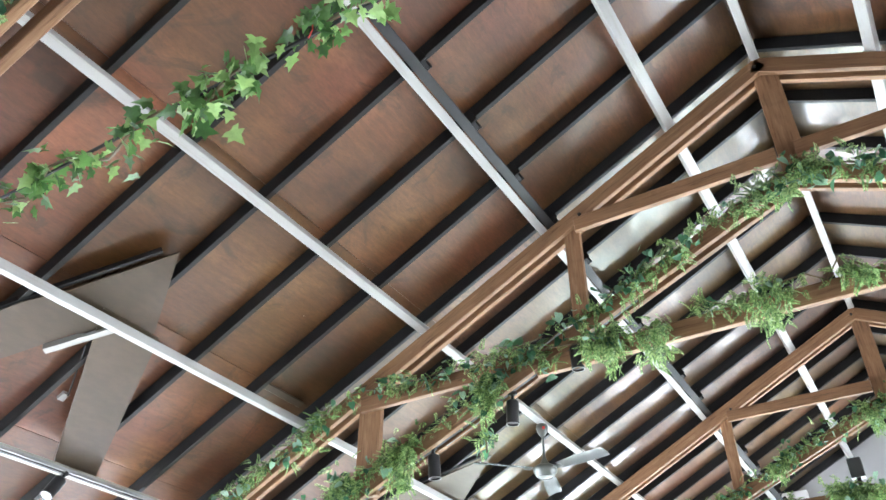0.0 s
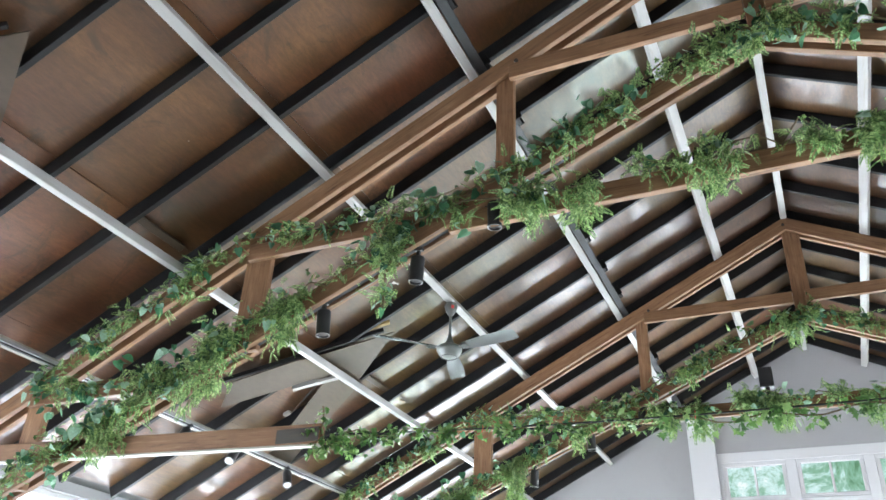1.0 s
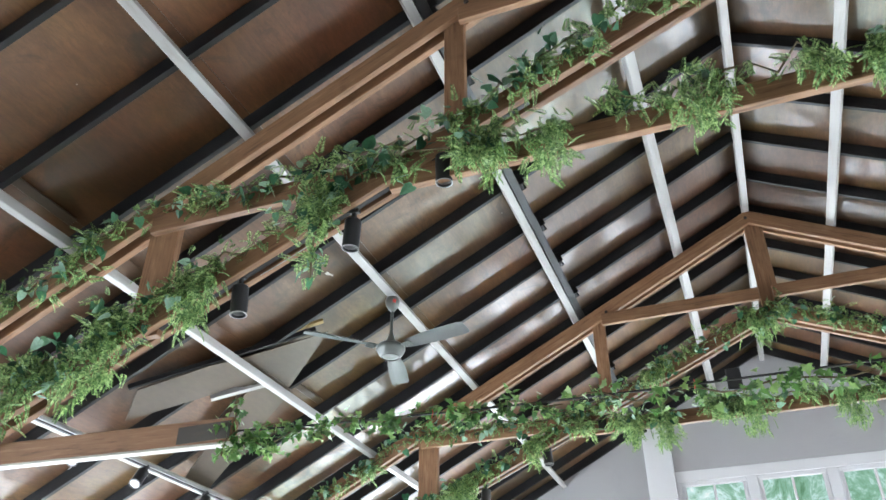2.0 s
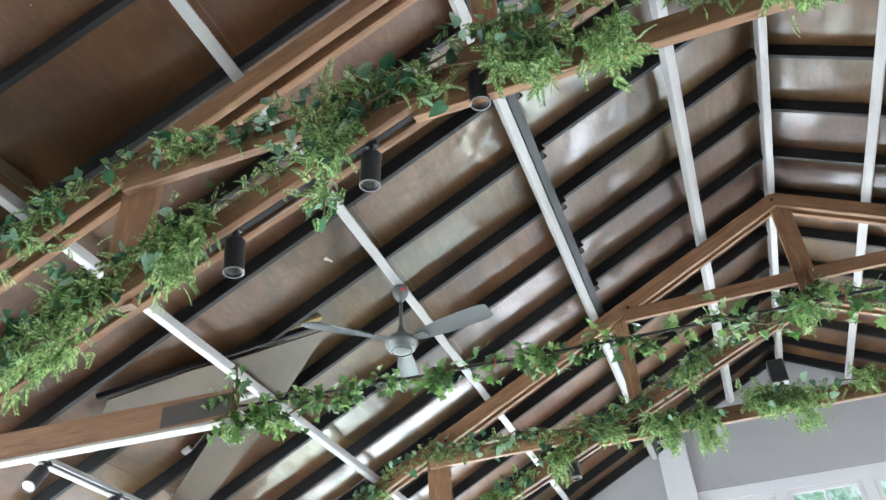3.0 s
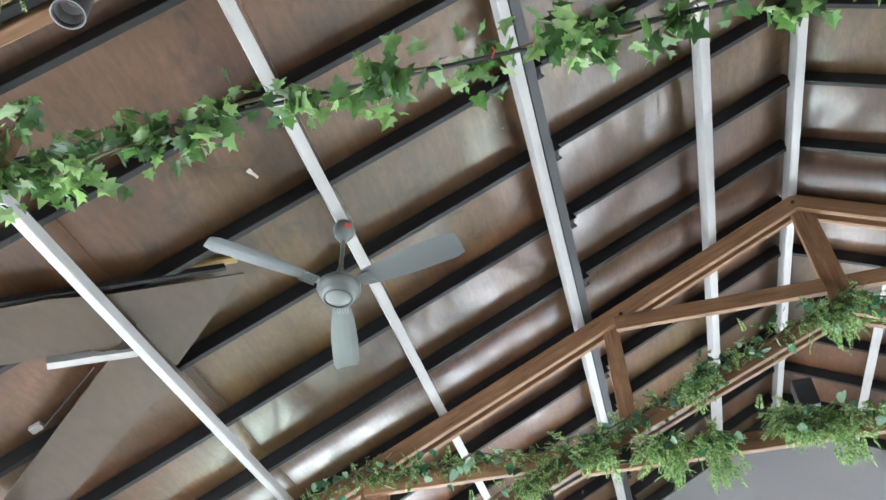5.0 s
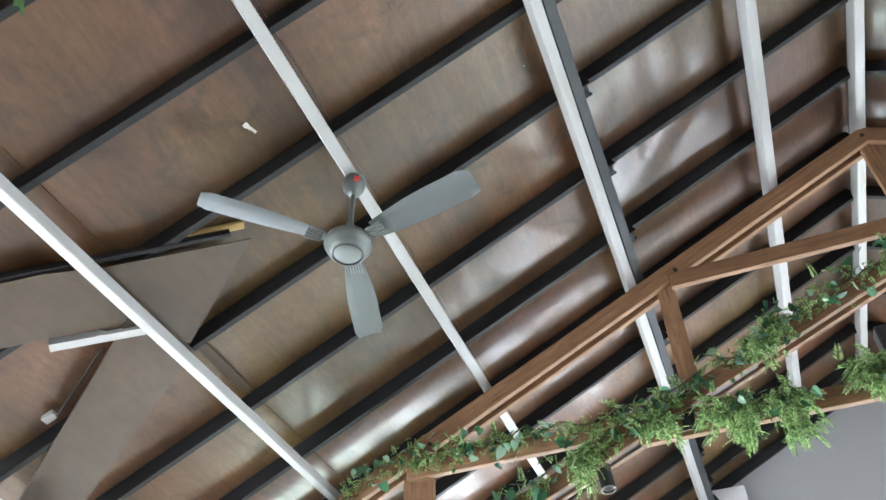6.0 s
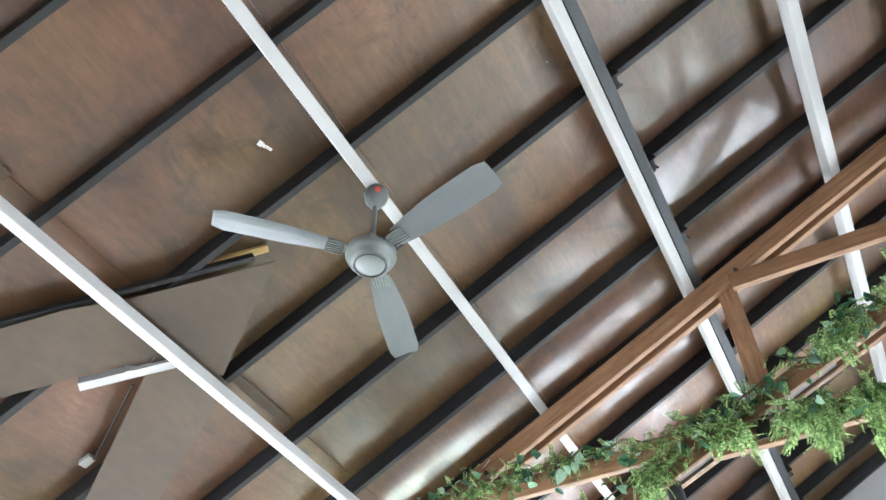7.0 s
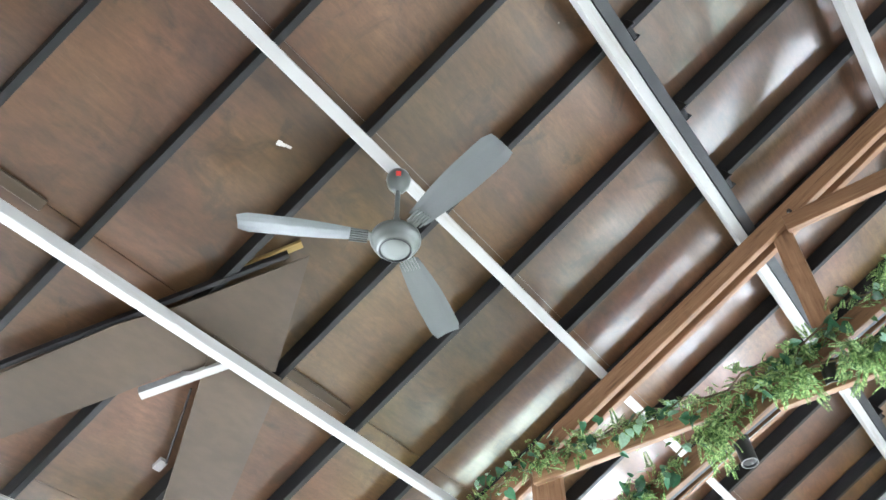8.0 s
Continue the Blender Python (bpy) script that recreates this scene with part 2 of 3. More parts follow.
def tube_mesh(points, r, n=6):
    bm = bmesh.new()
    pts = [Vector(p) for p in points]
    rings = []
    for k, p in enumerate(pts):
        d = (pts[min(k + 1, len(pts) - 1)] - pts[max(k - 1, 0)]).normalized()
        a = d.orthogonal().normalized() if abs(d.z) > 0.95 else d.cross(Vector((0, 0, 1))).normalized()
        b = d.cross(a)
        rings.append([bm.verts.new(p + r * (math.cos(2 * math.pi * j / n) * a + math.sin(2 * math.pi * j / n) * b)) for j in range(n)])
    for a, b in zip(rings, rings[1:]):
        for j in range(n):
            bm.faces.new((a[j], a[(j + 1) % n], b[(j + 1) % n], b[j]))
    bm.faces.new(rings[0][::-1]), bm.faces.new(rings[-1])
    return bm


# ---------------------------------------------------------------- setting: floor, walls
tagged(part("floor", box(-SIDE, SIDE, BACK, GABLE, -0.15, 0), FLOOR), "pale brown glossy tiled hall floor", "floor", kind="structure")
tagged(part("ground", box(-120, 120, -120, 160, -0.5, -0.16), make_paint("lawn", (0.07, 0.12, 0.04), 0.9, (0.10, 0.09, 0.05), 0.6, (1, 1, 1))), "grass round the hall", "ground", kind="structure")
EAVE = RIDGE - 0.509 * SIDE + 0.22


def wall_with_openings(name, length, height, openings, label, m, thick=0.2):
    """A wall along local x, from 0 up; openings as (x0, x1, z0, z1)."""
    bm = bmesh.new()
    xs = sorted({0, length, *(v for o in openings for v in o[:2])})
    for a, b in zip(xs, xs[1:]):
        cuts = sorted((o[2], o[3]) for o in openings if o[0] <= a and o[1] >= b)
        z = 0
        for c0, c1 in cuts:
            if c0 > z:
                box(a, b, 0, thick, z, c0, bm=bm)
            z = c1
        if height > z:
            box(a, b, 0, thick, z, height, bm=bm)
    return tagged(part(name, bm, WALL, m=m), label, "wall", kind="structure")


def casement(x0, x1, z0, z1, cols, rows, m, label, depth=0.07, y=0.06):
    """A glazed frame in an opening, in the wall's own axes."""
    w = thing("window_1", label, "window", m, kind="structure")
    fr = 0.055
    bm = box(x0, x1, y, y + depth, z1 - fr, z1, 0.004)
    box(x0, x1, y, y + depth, z0, z0 + fr, 0.004, bm)
    box(x0, x0 + fr, y, y + depth, z0 + fr, z1 - fr, 0.004, bm)
    box(x1 - fr, x1, y, y + depth, z0 + fr, z1 - fr, 0.004, bm)
    part("window_frame", bm, TRIM, w)
    xs = [x0 + fr + (x1 - x0 - 2 * fr) * k / cols for k in range(cols + 1)]
    zs = rows if isinstance(rows, list) else [z0 + fr + (z1 - z0 - 2 * fr) * k / rows for k in range(rows + 1)]
    for x in xs[1:-1]:
        part("mullion", box(x - 0.016, x + 0.016, y + 0.012, y + depth - 0.012, z0 + fr, z1 - fr, 0.003), TRIM, w)
    for z in zs[1:-1]:
        part("glazing_bar", box(x0 + fr, x1 - fr, y + 0.014, y + depth - 0.014, z - 0.018, z + 0.018, 0.003), TRIM, w)
    for a, b in zip(xs, xs[1:]):
        for c, d in zip(zs, zs[1:]):
            p = part("pane", box(a, b, y + 0.03, y + 0.036, c, d), GLASS, w)
            p.visible_shadow = False
    return w


# side walls with a row of windows
LEN = GABLE - BACK
side_open = [(a, a + 3.5, 0.02, 3.14) for a in (0.6, 4.6, 8.6, 12.6)]
left_m = pose(-SIDE, BACK, 0, 0, 0, 90)            # local x along +y, thickness outward
right_m = pose(SIDE, GABLE, 0, 0, 0, -90)
wall_with_openings("wall_west", LEN, EAVE, side_open, "pale plastered side wall with windows", left_m)
wall_with_openings("wall_east", LEN, EAVE, side_open, "pale plastered side wall with windows", right_m)
for o in side_open:
    casement(*o, 4, 2, left_m, "white framed side window beside the hall")
    casement(*o, 4, 2, right_m, "white framed side window beside the hall")
    yc = BACK + (o[0] + o[1]) / 2
    window_light(-SIDE - 0.35, yc, 1.58, -90, 3.4, 3.1, SIDE_W * (2.8 if yc > 0 else 2.0 if yc > -4 else 0.8))
    yc = GABLE - (o[0] + o[1]) / 2
    window_light(SIDE + 0.35, yc, 1.58, 90, 3.4, 3.1, SIDE_W * (2.7 if yc > 4 else 1.2 if yc > 0 else 0.8))


def gable_wall(name, y, openings, thick, label):
    """The end wall under the roof, with its openings; local y outward."""
    bm = bmesh.new()
    top = RIDGE + 0.21
    xs = sorted({-SIDE, 0.0, SIDE, *(v for o in openings for v in o[:2])})
    def prism(a, b, z0, flat=None):
        za, zb = (flat, flat) if flat else (top - 0.509 * abs(a), top - 0.509 * abs(b))
        vs = [bm.verts.new(p) for p in ((a, y, z0), (b, y, z0), (b, y, zb), (a, y, za))]
        ws = [bm.verts.new(v.co + Vector((0, thick, 0))) for v in vs]
        bm.faces.new(vs), bm.faces.new(ws[::-1])
        for k in range(4):
            bm.faces.new((vs[k], ws[k], ws[(k + 1) % 4], vs[(k + 1) % 4]))
    for a, b in zip(xs, xs[1:]):
        cuts = sorted((o[2], o[3]) for o in openings if o[0] <= a and o[1] >= b)
        z = 0.0
        for c0, c1 in cuts:
            if c0 > z:
                prism(a, b, z, c0)
            z = c1
        prism(a, b, z)
    bmesh.ops.recalc_face_normals(bm, faces=bm.faces)
    return tagged(part(name, bm, WALL), label, "wall", kind="structure")


gable_open = [(-1.40, 1.40, 0.02, 4.86), (-5.9, -1.79, 0.02, 3.3), (1.79, 5.9, 0.02, 3.3)]
gable_wall("wall_north", GABLE, gable_open, 0.22, "grey painted gable wall above the glazed end")
gable_wall("wall_south", BACK, [], -0.22, "plain grey end wall")
for sx in (-1, 1):
    pil = bmesh.new()
    box(-0.18, 0.18, -0.07, 0.0, 0, 5.575, 0.006, pil)
    tagged(part("pilaster", pil, TRIM, m=pose(sx * 1.585, GABLE, 0)), "white painted pilaster on the gable wall", "pilaster", kind="structure")
north_m = pose(0, GABLE, 0)
for x0 in (-1.345, -0.38, 0.585):
    casement(x0, x0 + 0.83, 4.20, 4.72, 2, 1, north_m, "white framed transom window in the gable", y=0.02)
    casement(x0, x0 + 0.83, 0.12, 4.10, 2, 4, north_m, "tall white framed window under the transoms", y=0.02)
head = bmesh.new()
box(-1.40, 1.40, 0.0, 0.16, 4.72, 4.86, 0.004, head)
for a, b in ((-1.40, -1.345), (-0.515, -0.38), (0.45, 0.585), (1.415, 1.40)):
    if b > a:
        box(a, b, 0.0, 0.16, 0.12, 4.72, 0.004, head)
box(-1.345, 1.40, 0.004, 0.15, 4.10, 4.20, 0.004, head)
tagged(part("window_surround", head, TRIM, m=north_m), "white painted surround of the gable windows", "window surround", kind="structure")
for x0, x1, z0, z1 in gable_open[1:]:
    casement(x0, x1, z0, z1, 5, 2, north_m, "white framed glazed doors in the end wall")
window_light(0, GABLE + 0.5, 2.55, 180, 2.7, 2.8, GABLE_W * 0.75)
window_light(0, GABLE + 0.5, 0.55, 180, 2.7, 1.1, GABLE_W * 0.25, (0.76, 0.95, 0.93))
for x in (-3.9, 3.9):
    window_light(x, GABLE + 0.5, 2.22, 180, 4.0, 2.15, GABLE_SIDE_W * 0.78)
    window_light(x, GABLE + 0.5, 0.58, 180, 4.0, 1.1, GABLE_SIDE_W * 0.35, (0.76, 0.96, 0.90))
bd = tagged(part("backdrop", box(-22, 22, 0, 0.1, -0.2, 22), BACKDROP, m=pose(0, 24, 0)), "glowing backdrop of hazy green trees beyond the windows", "trees", kind="structure")

# ---------------------------------------------------------------- roof: plywood ceiling, rafters, purlins
H_PLY = H_PURLIN + H_RAFTER
Y0 = [RAFTER * k + 0.02 for k in range(-14, 14) if BACK + 0.1 < RAFTER * k + 0.02 < GABLE - 0.05] + [GABLE - 0.035]
BAYS = [BACK] + Y0 + [GABLE]
ROWS_S = [-H_PLY * SA / CA, 0.735, 1.975, 3.195, 4.45, 5.69, 7.0]
rng = random.Random(4)


def ceiling(name, side):
    verts, faces = [], []
    for ya, yb in zip(BAYS, BAYS[1:]):
        for sa, sb in zip(ROWS_S, ROWS_S[1:]):
            sag, twist, lift = rng.uniform(-0.0004, 0.0014), rng.uniform(-0.0012, 0.0012), rng.uniform(0, 0.004)
            base = len(verts)
            # one sheet has buckled and torn by the purlin
            buckled = side < 0 and ya < 1.5 < yb and sa < 2.5 < sb
            nu, nv = (49, 25) if buckled else (7, 5)
            for top in (0, 1):
                for i in range(nu):
                    for j in range(nv):
                        u, v = i / (nu - 1), j / (nv - 1)
                        h = H_PLY + lift + 0.009 * top - sag * (4 * v * (1 - v)) * (0.35 + 0.65 * math.sin(math.pi * u)) + twist * (u - 0.5) * (v - 0.5) * 4
                        if buckled:
                            amount = max(0.0, 1 - u / 0.75) * math.sin(math.pi * v) ** 0.5
                            h -= 0.013 * amount * (0.5 + noise.fractal(Vector((u * 8.0, v * 5.0 + 2.0 * u, 3.1)), 0.8, 2.1, 4))
                        verts.append(tuple(slope(side, sa + 0.0015 + (sb - sa - 0.003) * u, ya + (yb - ya) * v, h + 0.006)))
            n = nu * nv
            for i in range(nu - 1):
                for j in range(nv - 1):
                    a = base + i * nv + j
                    faces.append((a, a + 1, a + nv + 1, a + nv))
                    faces.append((a + n, a + n + nv, a + n + nv + 1, a + n + 1))
            for i in range(nu - 1):
                for j in (0, nv - 1):
                    a = base + i * nv + j
                    faces.append((a, a + nv, a + nv + n, a + n))
            for j in range(nv - 1):
                for i in (0, nu - 1):
                    a = base + i * nv + j
                    faces.append((a, a + 1, a + 1 + n, a + n))
    me = bpy.data.meshes.new(name)
    me.from_pydata(verts, [], faces)
    bm = bmesh.new()
    bm.from_mesh(me)
    bmesh.ops.recalc_face_normals(bm, faces=bm.faces)
    for f in bm.faces:
        f.smooth = True
    for e in bm.edges:
        if len(e.link_faces) == 2 and e.calc_face_angle(0) > 0.8:
            e.smooth = False
    bm.to_mesh(me)
    bm.free()
    return tagged(part(name, me, PLY), "glossy brown varnished plywood ceiling sheets", "ceiling", kind="structure")


ceiling("ceiling", -1)
ceiling("ceiling", 1)
for side in (-1, 1):
    bm = box(-0.16, 7.3, BACK - 0.3, GABLE + 0.35, 0.0, 0.06)
    tagged(part("roof", bm, ROOFING, m=slope_frame(side, 0, 0, H_PLY + 0.035) if side > 0 else slope_frame(side, 0, 0, H_PLY + 0.035) @ pose(0, -(BACK + GABLE) - 0.05, 0)), "grey roof sheeting over the hall", "roof", kind="structure")

rafter_mesh = bpy.data.meshes.new("rafter")
_b = box(0.0, 7.05, -0.018, 0.018, 0, H_RAFTER, 0.002)
for f in _b.faces:
    f.material_index = 1 if f.normal.z < -0.9 else 0
_b.to_mesh(rafter_mesh)
rafter_mesh.materials.append(RAFTER_PAINT)
rafter_mesh.materials.append(RAFTER_EDGE)
_b.free()
for side in (-1, 1):
    for y in Y0:
        tagged(part("rafter", rafter_mesh, RAFTER_PAINT, m=slope_frame(side, -0.05, y, H_PURLIN)), "black painted rafter under the plywood ceiling", "rafter", group="roof rafters", kind="structure")

purlin_len = GABLE - BACK - 0.01
purlin_mesh = bpy.data.meshes.new("purlin")
_b = box(0, purlin_len, -0.031, 0.031, 0.0, H_PURLIN - 0.001, 0.004)
_b.to_mesh(purlin_mesh)
_b.free()
wide_mesh = bpy.data.meshes.new("purlin")
_b = box(0, purlin_len, -0.038, 0.038, 0.0, H_PURLIN - 0.001, 0.004)
_b.to_mesh(wide_mesh)
_b.free()
plumb_mesh = bpy.data.meshes.new("purlin")
_b = box(0, purlin_len, -0.029, 0.029, -0.010, 0.055, 0.004)
_b.to_mesh(plumb_mesh)
_b.free()
eave_mesh = plumb_mesh.copy()
eave_mesh.materials.append(CREAM)
for side in (-1, 1):
    for k, s in enumerate(PURLINS):
        m = slope_frame(side, s, 0, 0) @ pose(0, BACK + 0.005 if side > 0 else -GABLE + 0.005, 0) @ pose(0, 0, 0, 0, 0, 90)
        if k > 2:                      # the two lowest stand plumb
            p = part("purlin", eave_mesh if k == 4 else plumb_mesh, WHITE, m=Matrix.Translation((*slope(side, s, BACK + 0.005, 0),)) @ pose(0, 0, 0, 0, 0, 90))
        else:
            p = part("purlin", wide_mesh if k == 0 else purlin_mesh, WHITE, m=m)
        tagged(p, "white painted purlin across the trusses", "purlin", group="roof purlins", kind="structure")
ridge = part("ridge_purlin", box(0, purlin_len, -0.031, 0.031, -0.01, 0.14, 0.004), WHITE, m=pose(0, BACK + 0.005, RIDGE - 0.01, 0, 0, 90))
tagged(ridge, "white painted ridge purlin on the truss tops", "purlin", group="roof purlins", kind="structure")

# a black channel with brackets along one purlin
for side in (-1,):
    ch = thing("cable_channel", "black steel cable channel beside the white purlin", "cable channel", slope_frame(side, PURLINS[1] - 0.075, 0, 0.012))
    bm = box(-0.030, 0.034, -GABLE, -BACK - 0.1, 0.0, 0.012, 0.002)
    box(-0.034, -0.026, -GABLE, -BACK - 0.1, 0.012, 0.05, 0, bm)
    box(0.026, 0.034, -GABLE, -BACK - 0.1, 0.012, 0.05, 0, bm)
    part("channel", bm, CHANNEL, ch)
    for y in Y0:
        bm = box(-0.075, -0.031, -0.055, -0.043, 0.0, 0.10, 0.004)
        box(-0.060, -0.031, -0.043, 0.035, 0.0, 0.012, 0.003, bm)
        box(-0.085, -0.031, 0.023, 0.035, 0.0, 0.10, 0.004, bm)
        part("bracket", bm, RAFTER_PAINT, ch, m=pose(0, -y + 0.02, 0))

# ---------------------------------------------------------------- trusses
TH = 0.045


def lower_top(x):
    return 5.22 - 0.443 * abs(x)


def beam(name, parent, x0, z0, x1, z1, y0, y1, depth, mat=None, label="", bevel=0.004):
    """A timber from (x0, z0) to (x1, z1) along its top edge; depth hangs below."""
    d = Vector((x1 - x0, 0, z1 - z0))
    m = Matrix.Translation((x0, (y0 + y1) / 2, z0)) @ Matrix.Rotation(-math.atan2(d.z, d.x), 4, "Y")
    return part(name, box(0, d.length, -(y1 - y0) / 2, (y1 - y0) / 2, -depth, 0, bevel), mat or TIMBER, parent, label, m)


def build_truss():
    t = thing("roof_truss", "brown stained timber scissor truss hung with artificial greenery", "roof truss", group="roof trusses")
    lays = ((0.0, TH), (0.1, 0.1 + TH))
    for sx in (-1, 1):
        for a, b in lays:
            beam("top_chord", t, 0.0, RIDGE, sx * 6.35, RIDGE - 0.509 * 6.35, a, b, 0.135) if sx > 0 else beam("top_chord", t, -6.35, RIDGE - 0.509 * 6.35, 0.0, RIDGE, a, b, 0.135)
            beam("lower_chord", t, 0.0, lower_top(0), sx * 6.2, lower_top(6.2), a, b, 0.12) if sx > 0 else beam("lower_chord", t, -6.2, lower_top(6.2), 0.0, lower_top(0), a, b, 0.12)
        for x, w in ((1.605, 0.12), (3.44, 0.205), (5.25, 0.18)):
            zt = RIDGE - 0.509 * x - 0.03
            zb = lower_top(x) - 0.11
            m = pose(sx * x, 0.0725, zb, 0, -90, 0)
            part("post", box(0, zt - zb, -0.026, 0.026, -w / 2, w / 2, 0.004), TIMBER, t, m=m)
            part("bolt", lathe([(0, -0.012), (0.014, -0.012), (0.016, 0), (0, 0)], 8), BOLT, t, m=pose(sx * (x - 0.10), -0.001, zt - 0.02, -90, 0, 0))
        # horizontal struts from the chord to the foot of the next post
        for xa, xb, zt in ((1.56, 0.06, 5.405), (3.5, 1.93, 4.375), (5.3, 3.92, 3.50)):
            beam("strut", t, min(sx * xa, sx * xb), zt, max(sx * xa, sx * xb), zt, -0.004, TH - 0.003, 0.125)
        # the stub of the tie rises a little towards the wall
        za, zb = (3.125, 3.02) if sx < 0 else (3.02, 3.125)
        xa, xb = min(sx * 2.72, sx * 5.9), max(sx * 2.72, sx * 5.9)
        beam("tie_stub", t, xa, za, xb, zb, 0.0, 0.05, 0.118)
        beam("soffit_strip", t, xa, za - 0.1185, xb, zb - 0.1185, 0.0, 0.052, 0.012, CREAM, "cream painted strip", 0.002)
        part("paint_patch", box(0, 0.30, -0.002, 0, 0.0, 0.085, 0.0), PATCH, t, "dark painted patch", pose(-3.03 if sx < 0 else 2.73, 0, 2.918))
    beam("collar", t, -1.98, 4.325, 1.98, 4.325, 0.047, 0.097, 0.13)
    part("king_post", box(0, 1.0, -0.026, 0.026, -0.085, 0.085, 0.004), TIMBER, t, m=pose(0.03, 0.0725, 5.18, 0, -90, 0))
    part("bolt", lathe([(0, -0.012), (0.014, -0.012), (0.016, 0), (0, 0)], 8), BOLT, t, m=pose(-0.02, -0.001, RIDGE - 0.09, -90, 0, 0))
    return t


truss = build_truss()
truss.matrix_basis = pose(0, TRUSSES[1], 0)
for y in (TRUSSES[0], TRUSSES[2]):
    copy_thing(truss, pose(0, y, 0))


# ---------------------------------------------------------------- spotlights on tracks
def build_spot(lit=False):
    s = thing("spotlight", "black cylindrical spotlight with a white front" if lit else "black cylindrical spotlight on a ceiling track", "spotlight", group="track spotlights")
    part("canister", lathe([(0.0, 0.17), (0.040, 0.17), (0.045, 0.163), (0.045, 0.004), (0.043, 0.0), (0.038, 0.0), (0.037, 0.05)], 24), BLACK_GLOSS, s, smooth=False)
    part("rim", lathe([(0.0452, 0.003), (0.0458, -0.001), (0.043, -0.002), (0.0415, 0.002), (0.0452, 0.003)], 24), LENS, s, "pale rim")
    if lit:
        part("diffuser", lathe([(0.0415, 0.004), (0.030, 0.001), (0, 0.0)], 20), DIFFUSER, s, "white lamp front")
    else:
        part("reflector", lathe([(0.0375, 0.012), (0.030, 0.045), (0.012, 0.055), (0, 0.055)], 20), INNER, s)
    bm = box(-0.011, 0.011, -0.011, 0.011, 0.165, 0.215, 0.002)
    box(-0.03, 0.03, -0.016, 0.016, 0.212, 0.236, 0.003, bm)
    part("arm", bm, BLACK_GLOSS, s)
    return s


spot = build_spot()
spot.matrix_basis = pose(-1.675, 0.072, 4.175, 4, 0, 10)
spot_places = [(-2.20, 0.072, 3.89, 3, 4, 0), (-2.84, 0.072, 3.622, 2, -3, 0)]
for y in (TRUSSES[2],):
    spot_places += [(-1.68, y + 0.075, 4.225, 4, 4, 0), (-2.22, y + 0.075, 3.965, -5, -5, 0), (-2.86, y + 0.075, 3.625, 4, 5, 0)]
for p in spot_places:
    copy_thing(spot, pose(*p))
side_spot = build_spot(True)


def hung(y, rx, ry):
    """A lamp hung from the track by the eaves, turned about the top of its arm."""
    return Matrix.Translation(slope(-1, PURLINS[4] - 0.055, y, -0.045)) @ pose(0, 0, 0, rx, ry, 0) @ pose(0, 0, -0.236)


side_spot.matrix_basis = hung(1.44, -34, -8)
for p in ((2.12, -38, -14), (2.93, -20, -25), (-1.33, -30, -10)):
    copy_thing(side_spot, hung(*p))
disc = thing("downlight", "round white surface downlight on the plywood by the eaves", "downlight", slope_frame(-1, 6.22, 1.93, H_PLY + 0.004) @ pose(0, 0, 0, 180, 0, 0))
part("body", lathe([(0, 0), (0.062, 0), (0.065, 0.006), (0.060, 0.022), (0.050, 0.026), (0, 0.026)], 28), TRIM, disc, smooth=True)
part("diffuser", lathe([(0.0, 0.030), (0.035, 0.029), (0.047, 0.0255), (0.0, 0.0255)], 28), DIFFUSER, disc)
for y in (TRUSSES[1], TRUSSES[2]):
    tr = beam("light_track", None, -3.6, lower_top(3.6) - 0.085, -1.2, lower_top(1.2) - 0.085, y + 0.055, y + 0.09, 0.03, BLACK_GLOSS)
    tagged(tr, "black lighting track between the truss chords", "lighting track")
tr = thing("light_track", "aluminium edged lighting track under the white purlin", "lighting track", slope_frame(-1, PURLINS[4] - 0.055, 0, -0.012) @ pose(0, -4.1, 0) @ pose(0, 0, 0, 0, 0, 90))
part("slot", box(0, 7.4, -0.011, 0.011, -0.030, 0.0, 0.002), BLACK_GLOSS, tr)
for sy in (-1, 1):
    part("rail", box(0, 7.4, sy * 0.0155 - 0.004, sy * 0.0155 + 0.004, -0.036, 0.0, 0.002), SILVER, tr)
for y, x0, x1 in ((TRUSSES[2], -3.2, -1.2), (TRUSSES[1], -2.75, -2.35)):
    pts = [(x, y + 0.09 + 0.004 * math.sin(9 * x), lower_top(x) - 0.135 - 0.012 * abs(math.sin(3.1 * x))) for x in np.linspace(x0, x1, 24)]
    tagged(part("cable", tube_mesh(pts, 0.003, 6), LENS), "pale electric cable along the lighting track", "cable")
sp = thing("loudspeaker", "small black loudspeaker box on the truss collar", "loudspeaker", pose(-0.44, TRUSSES[2] + 0.10, 4.45))
part("cabinet", box(-0.065, 0.065, -0.06, 0.06, 0, 0.20, 0.006), BLACK_GLOSS, sp)
part("grille", box(-0.055, 0.055, -0.066, -0.059, 0.01, 0.19, 0.002), CORD, sp)
part("bracket", box(-0.02, 0.02, -0.03, 0.03, -0.13, 0.001, 0.002), BLACK_GLOSS, sp)


